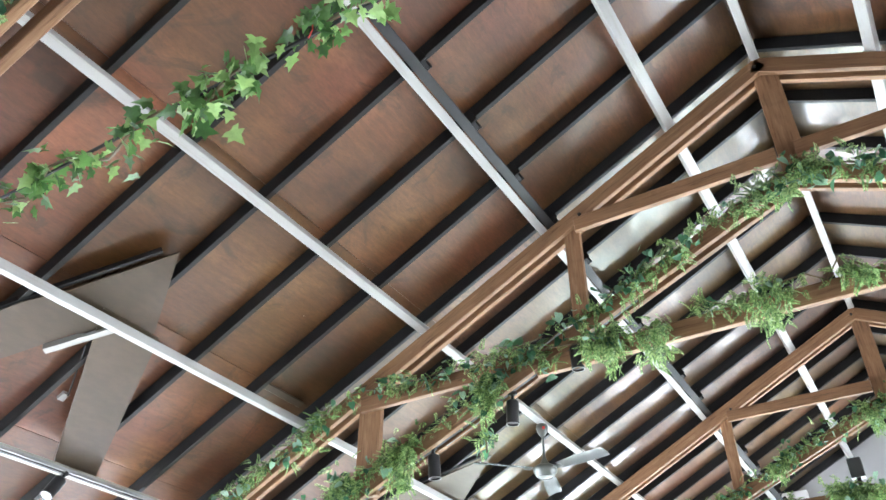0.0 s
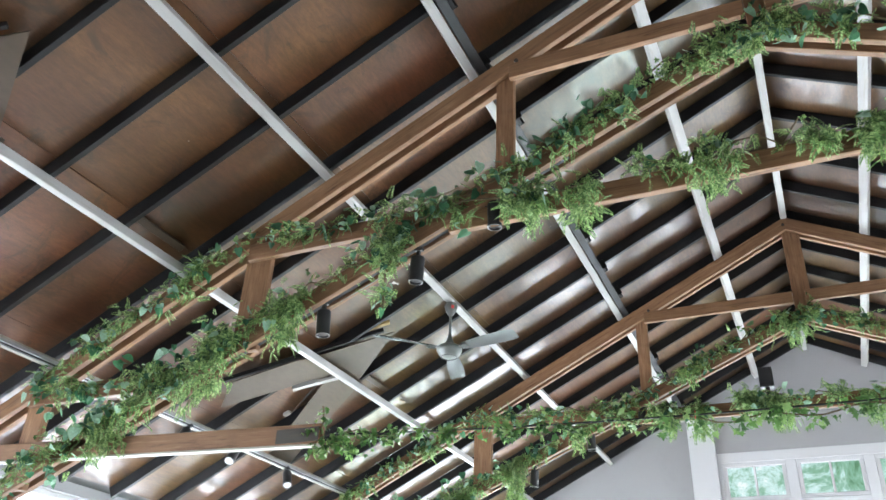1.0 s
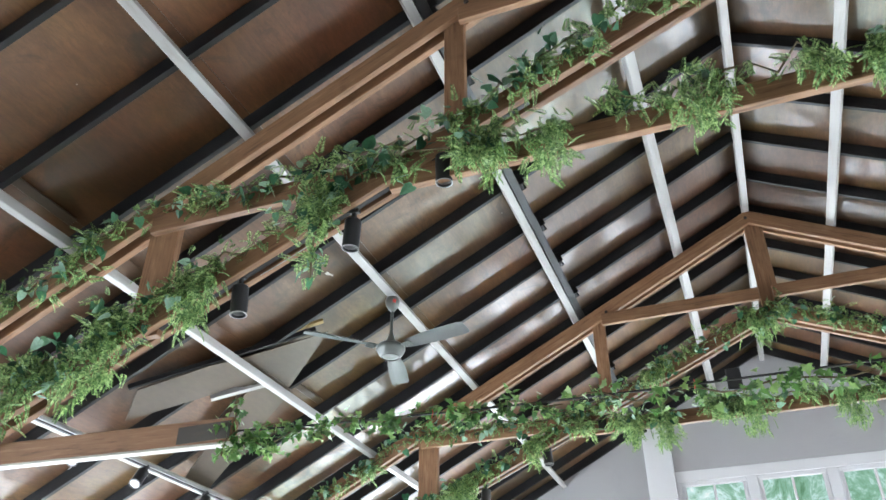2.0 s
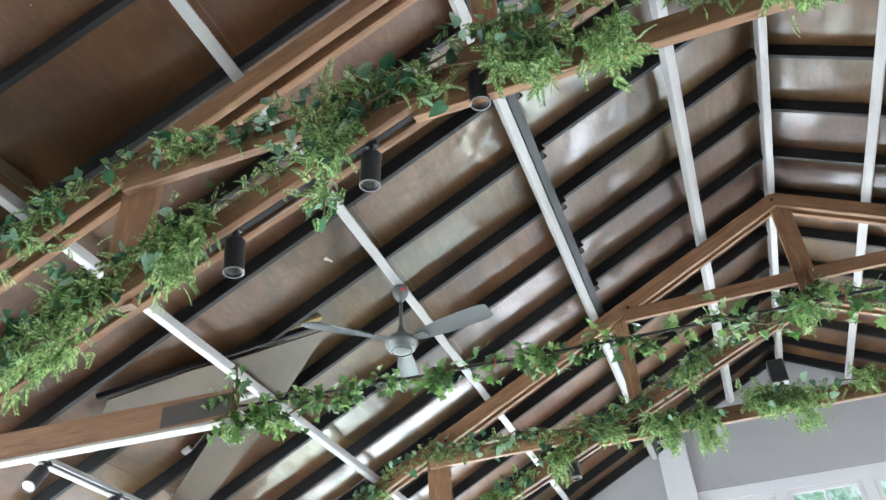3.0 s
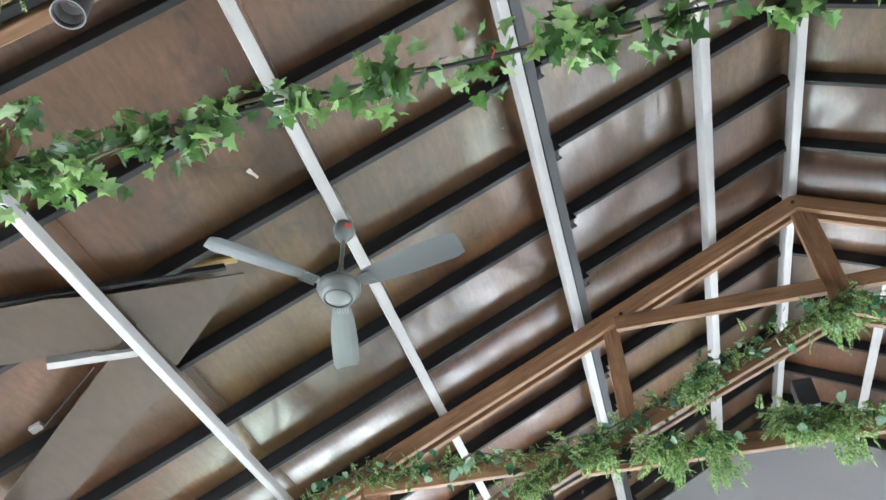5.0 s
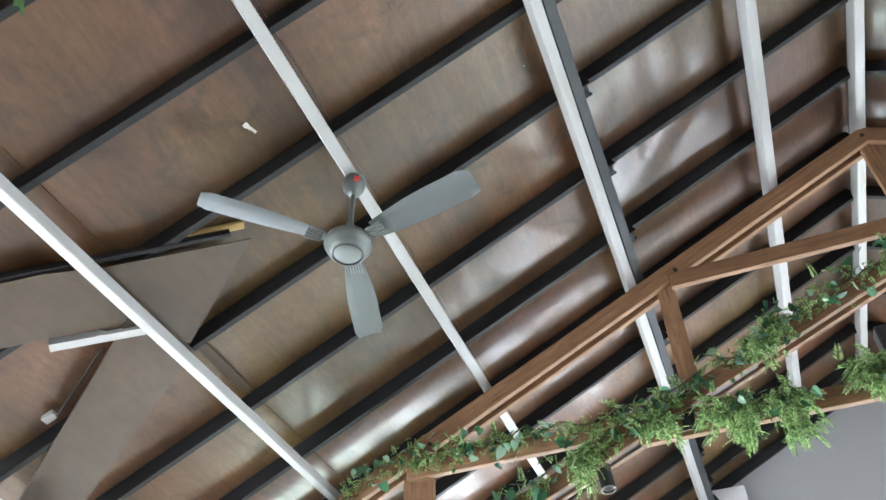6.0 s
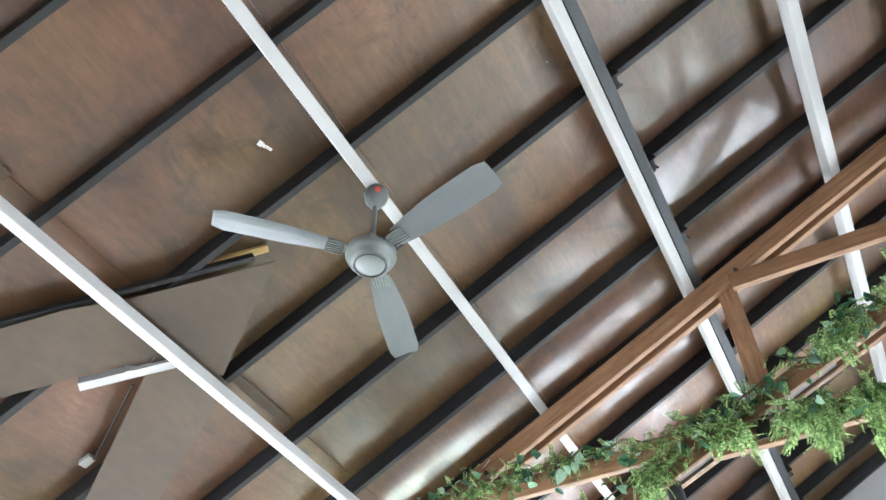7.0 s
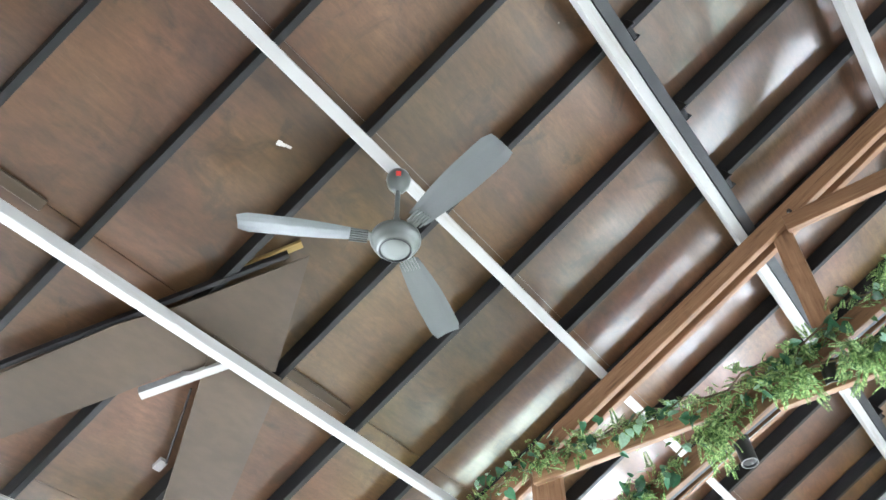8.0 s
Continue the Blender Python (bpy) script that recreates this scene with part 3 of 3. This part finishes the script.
# ---------------------------------------------------------------- ceiling fan
def build_fan():
    f = thing("ceiling_fan", "grey enamelled three-blade ceiling fan on a short rod", "ceiling fan", pose(-2.90, 2.10, 0))
    top = RIDGE - 0.509 * 2.90 - 0.015
    part("canopy", lathe([(0, 0), (0.030, 0), (0.052, -0.012), (0.060, -0.04), (0.052, -0.08), (0.030, -0.115), (0.016, -0.13), (0, -0.13)], 24), STEEL, f, m=pose(0, 0, top), smooth=True)
    part("label", box(-0.012, 0.012, -0.002, 0.001, -0.014, 0.014), RED, f, "small red and white label", pose(0.036, -0.043, top - 0.06, 12, 0, 40))
    part("rod", lathe([(0, 0), (0.012, 0), (0.012, -0.40), (0, -0.40)], 12), STEEL, f, m=pose(0, 0, top - 0.05), smooth=False)
    hub = 4.332
    part("rod_cover", lathe([(0.014, 0.14), (0.024, 0.10), (0.050, 0.045), (0.055, 0.03), (0.0, 0.03)], 24), STEEL, f, m=pose(0, 0, hub), smooth=True)
    motor = part("motor", lathe([(0, 0.04), (0.06, 0.04), (0.095, 0.028), (0.112, 0.010), (0.114, -0.012), (0.106, -0.030), (0.098, -0.036), (0.094, -0.050), (0.080, -0.066), (0.072, -0.070), (0.066, -0.066), (0.060, -0.070), (0.030, -0.075), (0, -0.076)], 32), STEEL, f, m=pose(0, 0, hub), smooth=True)
    part("trim_ring", lathe([(0.070, -0.067), (0.0735, -0.073), (0.069, -0.0745), (0.066, -0.069), (0.070, -0.067)], 32), BLACK_GLOSS, motor)
    for k in range(3):
        m = pose(0, 0, hub + 0.004, 0, 0, FAN_TURN + 120 * k)
        bm = bmesh.new()
        n = 12
        rows = []
        for i in range(n + 1):
            u = i / n
            r = 0.15 + 0.545 * u
            w = 0.046 + 0.028 * math.sin(min(1, u * 1.6) * math.pi / 2)
            tip = 1 - 0.22 * max(0, (u - 0.9) / 0.1) ** 2
            row = []
            for j in range(5):
                v = j / 4 * 2 - 1
                tilt = -radians(16) * (1 - 0.25 * u)
                row.append(bm.verts.new((r, v * w * tip * math.cos(tilt), v * w * math.sin(tilt) + 0.008 * (1 - v * v) - 0.01 * u * u)))
            rows.append(row)
        for a, b in zip(rows, rows[1:]):
            for j in range(4):
                bm.faces.new((a[j], b[j], b[j + 1], a[j + 1]))
        bmesh.ops.solidify(bm, geom=bm.faces[:], thickness=0.003)
        bl = part("blade", bm, BLADE, f, m=m)
        part("blade_iron", box(0.085, 0.16, -0.026, 0.026, -0.006, -0.001, 0.002), STEEL, bl)
        for q in range(6):
            part("fin", box(0.125, 0.205, -0.037 + 0.0138 * q, -0.032 + 0.0138 * q, -0.0125, -0.004, 0.001), STEEL, bl)
    return f


build_fan()

# ---------------------------------------------------------------- loose boards, channels, scraps under the ceiling
def flat_board(name, label, side_pts, h, thick, mat, y_off):
    """A board lying in the slope, from its outline in (s, y)."""
    bm = bmesh.new()
    lo = [bm.verts.new(slope(-1, s, y + y_off, h - dz)) for s, y, dz in side_pts]
    hi = [bm.verts.new(v.co + Vector((-SA, 0, CA)) * thick) for v in lo]
    bm.faces.new(lo), bm.faces.new(hi[::-1])
    for k in range(len(lo)):
        bm.faces.new((lo[k], hi[k], hi[(k + 1) % len(lo)], lo[(k + 1) % len(lo)]))
    bmesh.ops.recalc_face_normals(bm, faces=bm.faces)
    return tagged(part(name, bm, mat), label, "plywood board")


for off in (0.0, -4.10):
    # one strip runs off along the hall, the other down the slope
    flat_board("loose_board", "loose brown plywood strip lying over the purlin", [(3.865, 2.11, 0), (4.47, 1.79, 0), (4.70, 1.636, 0), (5.20, 1.40, 0), (5.49, 1.62, 0), (5.02, 1.885, 0), (4.74, 2.03, 0), (4.46, 2.45, 0)], 0.067, 0.008, BOARD, off)
    flat_board("loose_board", "loose brown plywood strip sloping down to the eaves", [(4.47, 2.04, 0), (4.47, 2.50, 0), (5.74, 3.06, 0), (5.74, 2.70, 0), (5.406, 2.523, 0), (4.70, 2.155, 0)], 0.058, 0.007, BOARD, off)
    # a thin black bar along the long edge of the loose strip
    a, b = slope(-1, 3.93, 2.035 + off, 0.092), slope(-1, 5.24, 1.355 + off, 0.092)
    along = (b - a).normalized()
    up = Vector((-SA, 0, CA))
    turn = Matrix((along, up.cross(along), up)).transposed().to_4x4()
    turn.translation = a
    bar = part("edge_batten", box(0, (b - a).length, -0.012, 0.014, -0.012, 0.03, 0.003), RAFTER_PAINT, m=turn)
    tagged(bar, "thin black bar along the loose board's edge", "batten")
    if off == 0.0:
        st = part("wood_stick", box(0, 0.36, -0.02, 0.02, 0, 0.025, 0.003), STICK, m=slope_frame(-1, 3.86, 2.085 + off, H_PLY - 0.03) @ pose(0, 0, 0, 0, 0, 26))
        tagged(st, "raw yellowish wooden stick wedged beside the loose board", "stick")
    chn = thing("steel_channel", "short white steel channel sticking out from the purlin", "channel", slope_frame(-1, 4.56, 2.195 + off, 0.030) @ pose(0, 0, 0, 0, -3, 29))
    bm = box(0, 0.44, -0.022, 0.022, 0, 0.004)
    box(0, 0.44, -0.022, -0.018, 0.004, 0.05, 0, bm)
    box(0, 0.44, 0.018, 0.022, 0.004, 0.05, 0, bm)
    part("profile", bm, WHITE, chn)
    part("hanger", box(0.20, 0.225, 0.022, 0.026, 0.0, 0.15), WHITE, chn)
    wire = tube_mesh([slope(-1, 4.79 + 0.45 * u, 2.175 + off + 0.235 * u, 0.09 + 0.045 * u) for u in (0, 0.25, 0.5, 0.75, 1)], 0.006, 6)
    tagged(part("conduit", wire, CORD), "black conduit from the channel to the junction box", "conduit")
    jb = part("junction_box", box(-0.035, 0.035, -0.025, 0.025, 0, 0.03, 0.004), WHITE, m=slope_frame(-1, 5.275, 2.40 + off, 0.14))
    tagged(jb, "small white junction box fixed by the rafter", "junction box")
for y, ln in ((2.54, 0.52), (0.66, 0.40), (-0.58, 0.5)):
    bt = part("batten", box(-0.030, 0.030, 0, ln, 0, 0.02, 0.003), BOARD)
    bt.matrix_basis = slope_frame(-1, PURLINS[3] - 0.072, y, H_PURLIN + 0.085) @ pose(0, -ln if slope_frame(-1, 0, 0, 0).col[1].y < 0 else 0, 0)
    tagged(bt, "brown plywood batten above the white purlin", "batten")
_b = box(-0.036, 0.0, -0.006, 0.008, 0, 0.002)
box(-0.004, 0.020, -0.011, 0.006, 0.001, 0.004, 0, _b)
box(0.016, 0.040, -0.016, 0.010, 0, 0.003, 0, _b)
pp = part("paper_scrap", _b, PAPER, m=slope_frame(-1, 3.545, 1.656, H_PLY - 0.012) @ pose(0, 0, 0, 0, 0, 75))
tagged(pp, "torn white paper scrap stuck to the plywood", "paper")


# ---------------------------------------------------------------- greenery
def leaf_mesh(name, outline, fold, mat, size):
    """A leaf in local x (tip) and y, folded along its midrib."""
    bm = bmesh.new()
    mid = [bm.verts.new((size * x, 0, size * (-0.22 * x * x))) for x in (0, 0.5, 1.0)]
    for sgn in (1, -1):
        vs = [bm.verts.new((size * x, sgn * size * y, size * (fold * y - 0.22 * x * x))) for x, y in outline]
        loop = [mid[0], *vs, mid[2], mid[1]]
        bm.faces.new(loop if sgn > 0 else loop[::-1])
    me = bpy.data.meshes.new(name)
    bmesh.ops.triangulate(bm, faces=bm.faces[:])
    bm.to_mesh(me)
    bm.free()
    me.materials.append(mat)
    return me


IVY_SHAPE = [(-0.10, 0.22), (-0.02, 0.50), (0.22, 0.30), (0.42, 0.52), (0.52, 0.22)]
HEART = [(-0.10, 0.16), (-0.05, 0.36), (0.25, 0.44), (0.60, 0.30)]
IVY_LEAVES = [leaf_mesh("ivy_leaf", IVY_SHAPE, 0.25 * k - 0.2, IVY, s) for k, s in ((0, 0.035), (1, 0.040), (2, 0.029))]
POTHOS_LEAVES = [leaf_mesh("round_leaf", HEART, 0.3 * k - 0.25, POTHOS, s) for k, s in ((0, 0.064), (1, 0.076), (2, 0.050))]


def frond_template(pairs=11):
    """A fern sprig along x of unit length."""
    v, f = [], []
    for i in range(pairs):
        u = 0.06 + 0.94 * i / pairs
        ln = 0.25 * (1 - 0.72 * u) + 0.045
        for sgn in (1, -1):
            b = len(v)
            droop = -0.3 * u * u
            v += [(u - 0.02, 0, droop), (u + 0.055 + ln * 0.25, sgn * ln * 0.5, droop + 0.03), (u + 0.03 + ln * 0.5, sgn * ln, droop - 0.05), (u - 0.035 + ln * 0.25, sgn * ln * 0.6, droop + 0.02)]
            f.append((b, b + 1, b + 2, b + 3) if sgn > 0 else (b + 3, b + 2, b + 1, b))
    return np.array(v), np.array(f)


FROND = frond_template()


def random_turn(r, up):
    """A turn whose x axis points out at random, more or less drooping."""
    az = r.uniform(0, 2 * math.pi)
    el = up + r.gauss(0, 0.5)
    return Euler((r.uniform(-0.9, 0.9), -el, az)).to_matrix()


def fronds(name, places, r, parent, label=""):
    """Many fern sprigs in one mesh; places: (x, y, z, droop, size)."""
    tv, tf = FROND
    vs, fs = [], []
    for k, (x, y, z, droop, size) in enumerate(places):
        m = np.array(random_turn(r, droop))
        vs.append((tv * size * r.uniform(0.7, 1.25)) @ m.T + np.array((x, y, z)))
        fs.append(tf + len(tv) * k)
    me = bpy.data.meshes.new(name)
    me.from_pydata(np.concatenate(vs).tolist(), [], np.concatenate(fs).tolist())
    me.materials.append(FERN)
    ob = part(name, me, FERN, parent, label)
    ob["kind"] = "stuff"
    return ob


LAMP_PLACES = ((-1.675, 4.20), (-2.20, 3.92), (-2.84, 3.62))


def clear_of_spots(p):
    """The lamps under the chords hang free of the leaves."""
    return not any(abs(p.x - x) < 0.085 and z - 0.10 < p.z < z + 0.16 for x, z in LAMP_PLACES)


def garland(pts, seed, fern=90, leaves=22, spread=0.075, label="artificial fern and ivy garland draped on the truss timber", y=0.0, clumps=()):
    """Greenery in tufts along a line of (x, z) points on a truss at y. clumps: (x, width, count) where it hangs down."""
    r = random.Random(seed)
    o = Vector((pts[0][0], y - 0.02, pts[0][1]))
    t = thing("garland", label, "garland", Matrix.Translation(o), group="truss garlands")
    segs = [(Vector((a[0], 0, a[1])), Vector((b[0], 0, b[1]))) for a, b in zip(pts, pts[1:])]
    total = sum((b - a).length for a, b in segs)

    def along(u):
        d = min(1.0, max(0.0, u)) * total
        for a, b in segs:
            ln = (b - a).length
            if d <= ln:
                return a.lerp(b, d / ln)
            d -= ln
        return segs[-1][1]

    stem = []
    n = max(6, int(total * 9))
    for k in range(n + 1):
        p = along(k / n)
        stem.append(p + Vector((r.gauss(0, 0.012), y - 0.045 + r.gauss(0, 0.02), r.gauss(0, 0.03))) - o)
    part("stem", tube_mesh(stem, 0.006, 5), STEM, t)
    places = []
    d = r.uniform(0, 0.04)
    phase = r.uniform(0, 9)
    while d < total:                       # tufts of very different size, with bare timber between
        lush = noise.noise(Vector((d * 4.2 + phase, seed * 1.7, 0))) * 0.9 + 0.57
        lush = min(1.0, max(0.0, lush + r.gauss(0, 0.12)))
        c = along(d / total) + Vector((0, y + r.gauss(-0.045, 0.02), r.gauss(0.01, spread * 0.35)))
        for _ in range(int(fern * 0.115 * lush * lush + 1.5)):
            q = c + Vector((r.gauss(0, 0.032), r.gauss(0, 0.03), r.gauss(-0.035 * lush, spread * (0.2 + 0.35 * lush))))
            if clear_of_spots(q):
                places.append((*(q - o), r.uniform(-1.0, 0.6), 0.062 + 0.030 * lush))
        d += r.uniform(0.04, 0.085)
    for cx, cw, count in clumps:           # long hanging bunches
        best = min((abs(along(k / 60).x - cx), k / 60) for k in range(61))[1]
        for _ in range(int(1.5 * count)):
            fall = r.random() ** 1.3
            p = along(best + r.gauss(0, cw * (1 - 0.45 * fall) / total))
            q = p + Vector((0, y + r.gauss(-0.06, 0.03), 0.02 - (0.16 + 0.0015 * count) * fall))
            if clear_of_spots(q):
                places.append((*(q - o), r.uniform(-1.3, -0.3), 0.085))
    fronds("fern_foliage", places, r, t, "light green fern sprigs")
    for _ in range(int(0.46 * leaves * total)):    # broad leaves grow in small bunches
        c = along(r.random()) + Vector((0, y + r.gauss(-0.075, 0.03), r.gauss(-0.01, spread * 0.8)))
        kind = POTHOS_LEAVES if r.random() < 0.8 else IVY_LEAVES
        for _ in range(r.randint(2, 5)):
            m = (random_turn(r, -0.55)).to_4x4()
            q = c + Vector((r.gauss(0, 0.034), r.gauss(0, 0.02), r.gauss(0, 0.03)))
            m.translation = q - o
            if clear_of_spots(q):
                part("leaf", r.choice(kind), POTHOS, t, m=m @ Matrix.Scale(r.uniform(0.7, 1.2), 4))
    return t


def dress_truss(y, seed, fern=1.0):
    def lc(x, dz=-0.01):
        return (x, lower_top(x) + dz)
    F = lambda v: v * fern  # noqa: E731
    garland([lc(0.12), lc(-0.55)], seed, F(240), 40, 0.10, y=y, clumps=((-0.05, 0.12, int(40 * fern)),))
    garland([lc(-0.55), lc(-1.75)], seed + 1, F(130), 42, 0.08, y=y, clumps=((-1.15, 0.10, int(30 * fern)),))
    garland([lc(-1.75), lc(-3.4)], seed + 2, F(120), 30, 0.075, y=y, clumps=((-2.3, 0.06, int(40 * fern)), (-3.02, 0.09, int(125 * fern))))
    garland([lc(-3.4), lc(-5.3)], seed + 3, F(270), 60, 0.12, y=y, clumps=((-3.62, 0.13, int(130 * fern)), (-4.35, 0.2, int(120 * fern))))
    garland([(-1.95, 4.29), (-0.98, 4.27)], seed + 4, F(260), 18, 0.085, y=y, clumps=((-1.36, 0.05, int(50 * fern)), (-1.10, 0.07, int(70 * fern))))
    garland([(-0.80, 4.30), (0.22, 4.31)], seed + 5, F(280), 12, 0.075, y=y, clumps=((-0.34, 0.09, int(70 * fern)),))
    garland([(0.36, 4.28), (1.7, 4.27)], seed + 6, F(280), 16, 0.085, y=y, clumps=((0.46, 0.09, int(60 * fern)),))
    garland([(-3.45, 4.38), (-1.85, 4.38)], seed + 7, F(150), 26, 0.06, y=y)
    garland([(-3.45, RIDGE - 0.509 * 3.45 - 0.08), (-5.25, RIDGE - 0.509 * 5.25 - 0.08)], seed + 8, F(150), 30, 0.07, y=y)
    garland([(-5.2, 3.46), (-3.6, 3.46)], seed + 9, F(130), 32, 0.07, y=y)
    garland([lc(0.0), lc(1.7)], seed + 10, F(190), 34, 0.085, y=y)
    garland([lc(1.7), lc(3.4)], seed + 11, F(130), 24, 0.08, y=y)


dress_truss(TRUSSES[1], 100)
garland([(-2.31, 4.38), (-2.35, 3.68)], 150, 270, 20, 0.04, y=TRUSSES[1] - 0.02)
dress_truss(TRUSSES[2], 200, 1.45)


def ivy_cord(y, z_end, z_mid, runs, seed):
    """Ivy strung on a black cord between the tie stubs of a truss."""
    r = random.Random(seed)

    def zc(x):
        return z_mid + (z_end - z_mid) * (x / 2.72) ** 2

    t = thing("ivy_garland", "green ivy garland strung on a black cord across the hall", "garland", pose(-2.72, y, z_end))
    o = Vector((-2.72, y, z_end))
    part("cord", tube_mesh([Vector((x, y, zc(x))) - o for x in np.linspace(-2.74, 2.74, 30)], 0.0048, 6), CORD, t)
    for x0, x1, per, drop in runs:
        n = int((x1 - x0) * 14) + 2
        vine = []
        for k in range(n + 1):
            x = x0 + (x1 - x0) * k / n
            vine.append(Vector((x, y + 0.018 * math.sin(x * 21 + seed), zc(x) - drop * math.sin(math.pi * k / n) + 0.02 * math.sin(x * 17))))
        part("vine", tube_mesh([p - o for p in vine], 0.004, 5), STEM, t)
        for _ in range(int((x1 - x0) * per * 1.6)):
            k = r.uniform(0, n - 0.001)
            if r.random() < 0.55:          # leaves sit in tufts
                k = min(n - 0.001, max(0, round(k / 2.6) * 2.6 + r.gauss(0, 0.35)))
            p = vine[int(k)].lerp(vine[int(k) + 1], k % 1)
            q = p + Vector((r.gauss(0, 0.012), r.gauss(0, 0.024), r.gauss(-0.008, 0.026)))
            m = random_turn(r, -0.55).to_4x4()
            m.translation = q - o
            part("leaf", r.choice(IVY_LEAVES), IVY, t, m=m @ Matrix.Scale(r.uniform(0.7, 1.3), 4))
    # a short loose end climbs and hangs at the tip of the tie stub
    end = [Vector((-2.735 + 0.02 * math.sin(5 * u), y - 0.035 - 0.02 * u, 3.13 - 0.30 * u)) for u in np.linspace(0, 1, 9)]
    part("vine", tube_mesh([p - o for p in end], 0.004, 5), STEM, t)
    for _ in range(46):
        k = r.uniform(0, 7.999)
        q = end[int(k)].lerp(end[int(k) + 1], k % 1) + Vector((r.gauss(0, 0.026), r.gauss(0, 0.014), r.gauss(0, 0.012)))
        m = random_turn(r, -0.6).to_4x4()
        m.translation = q - o
        part("leaf", r.choice(IVY_LEAVES), IVY, t, m=m @ Matrix.Scale(r.uniform(0.8, 1.3), 4))
    for x in (-2.60, -1.72, -0.62):
        part("tie", tube_mesh([Vector((x, y - 0.008, zc(x) + 0.018)) - o, Vector((x + 0.004, y - 0.010, zc(x))) - o, Vector((x - 0.002, y - 0.012, zc(x) - 0.024)) - o], 0.0016, 5), RED, t, "thin red tie")
    return t


ivy1 = ivy_cord(0.05, 2.965, 2.88, [(-2.84, -2.62, 360, 0.05), (-2.66, -2.40, 220, 0.10), (-2.62, -1.15, 165, 0.0), (-1.12, 0.6, 110, 0.035), (0.6, 2.6, 80, 0.03)], 7)
ivy0 = ivy_cord(TRUSSES[0] - 0.01, 2.98, 2.91, [(-2.7, -1.6, 80, 0.04), (-1.62, -0.85, 100, 0.02), (-0.95, -0.2, 110, -0.01), (-0.2, 2.6, 80, 0.03)], 9)
garland([(-2.55, lower_top(2.55) - 0.04), (-1.75, lower_top(1.75) - 0.04)], 300, 170, 24, 0.09, y=TRUSSES[0])
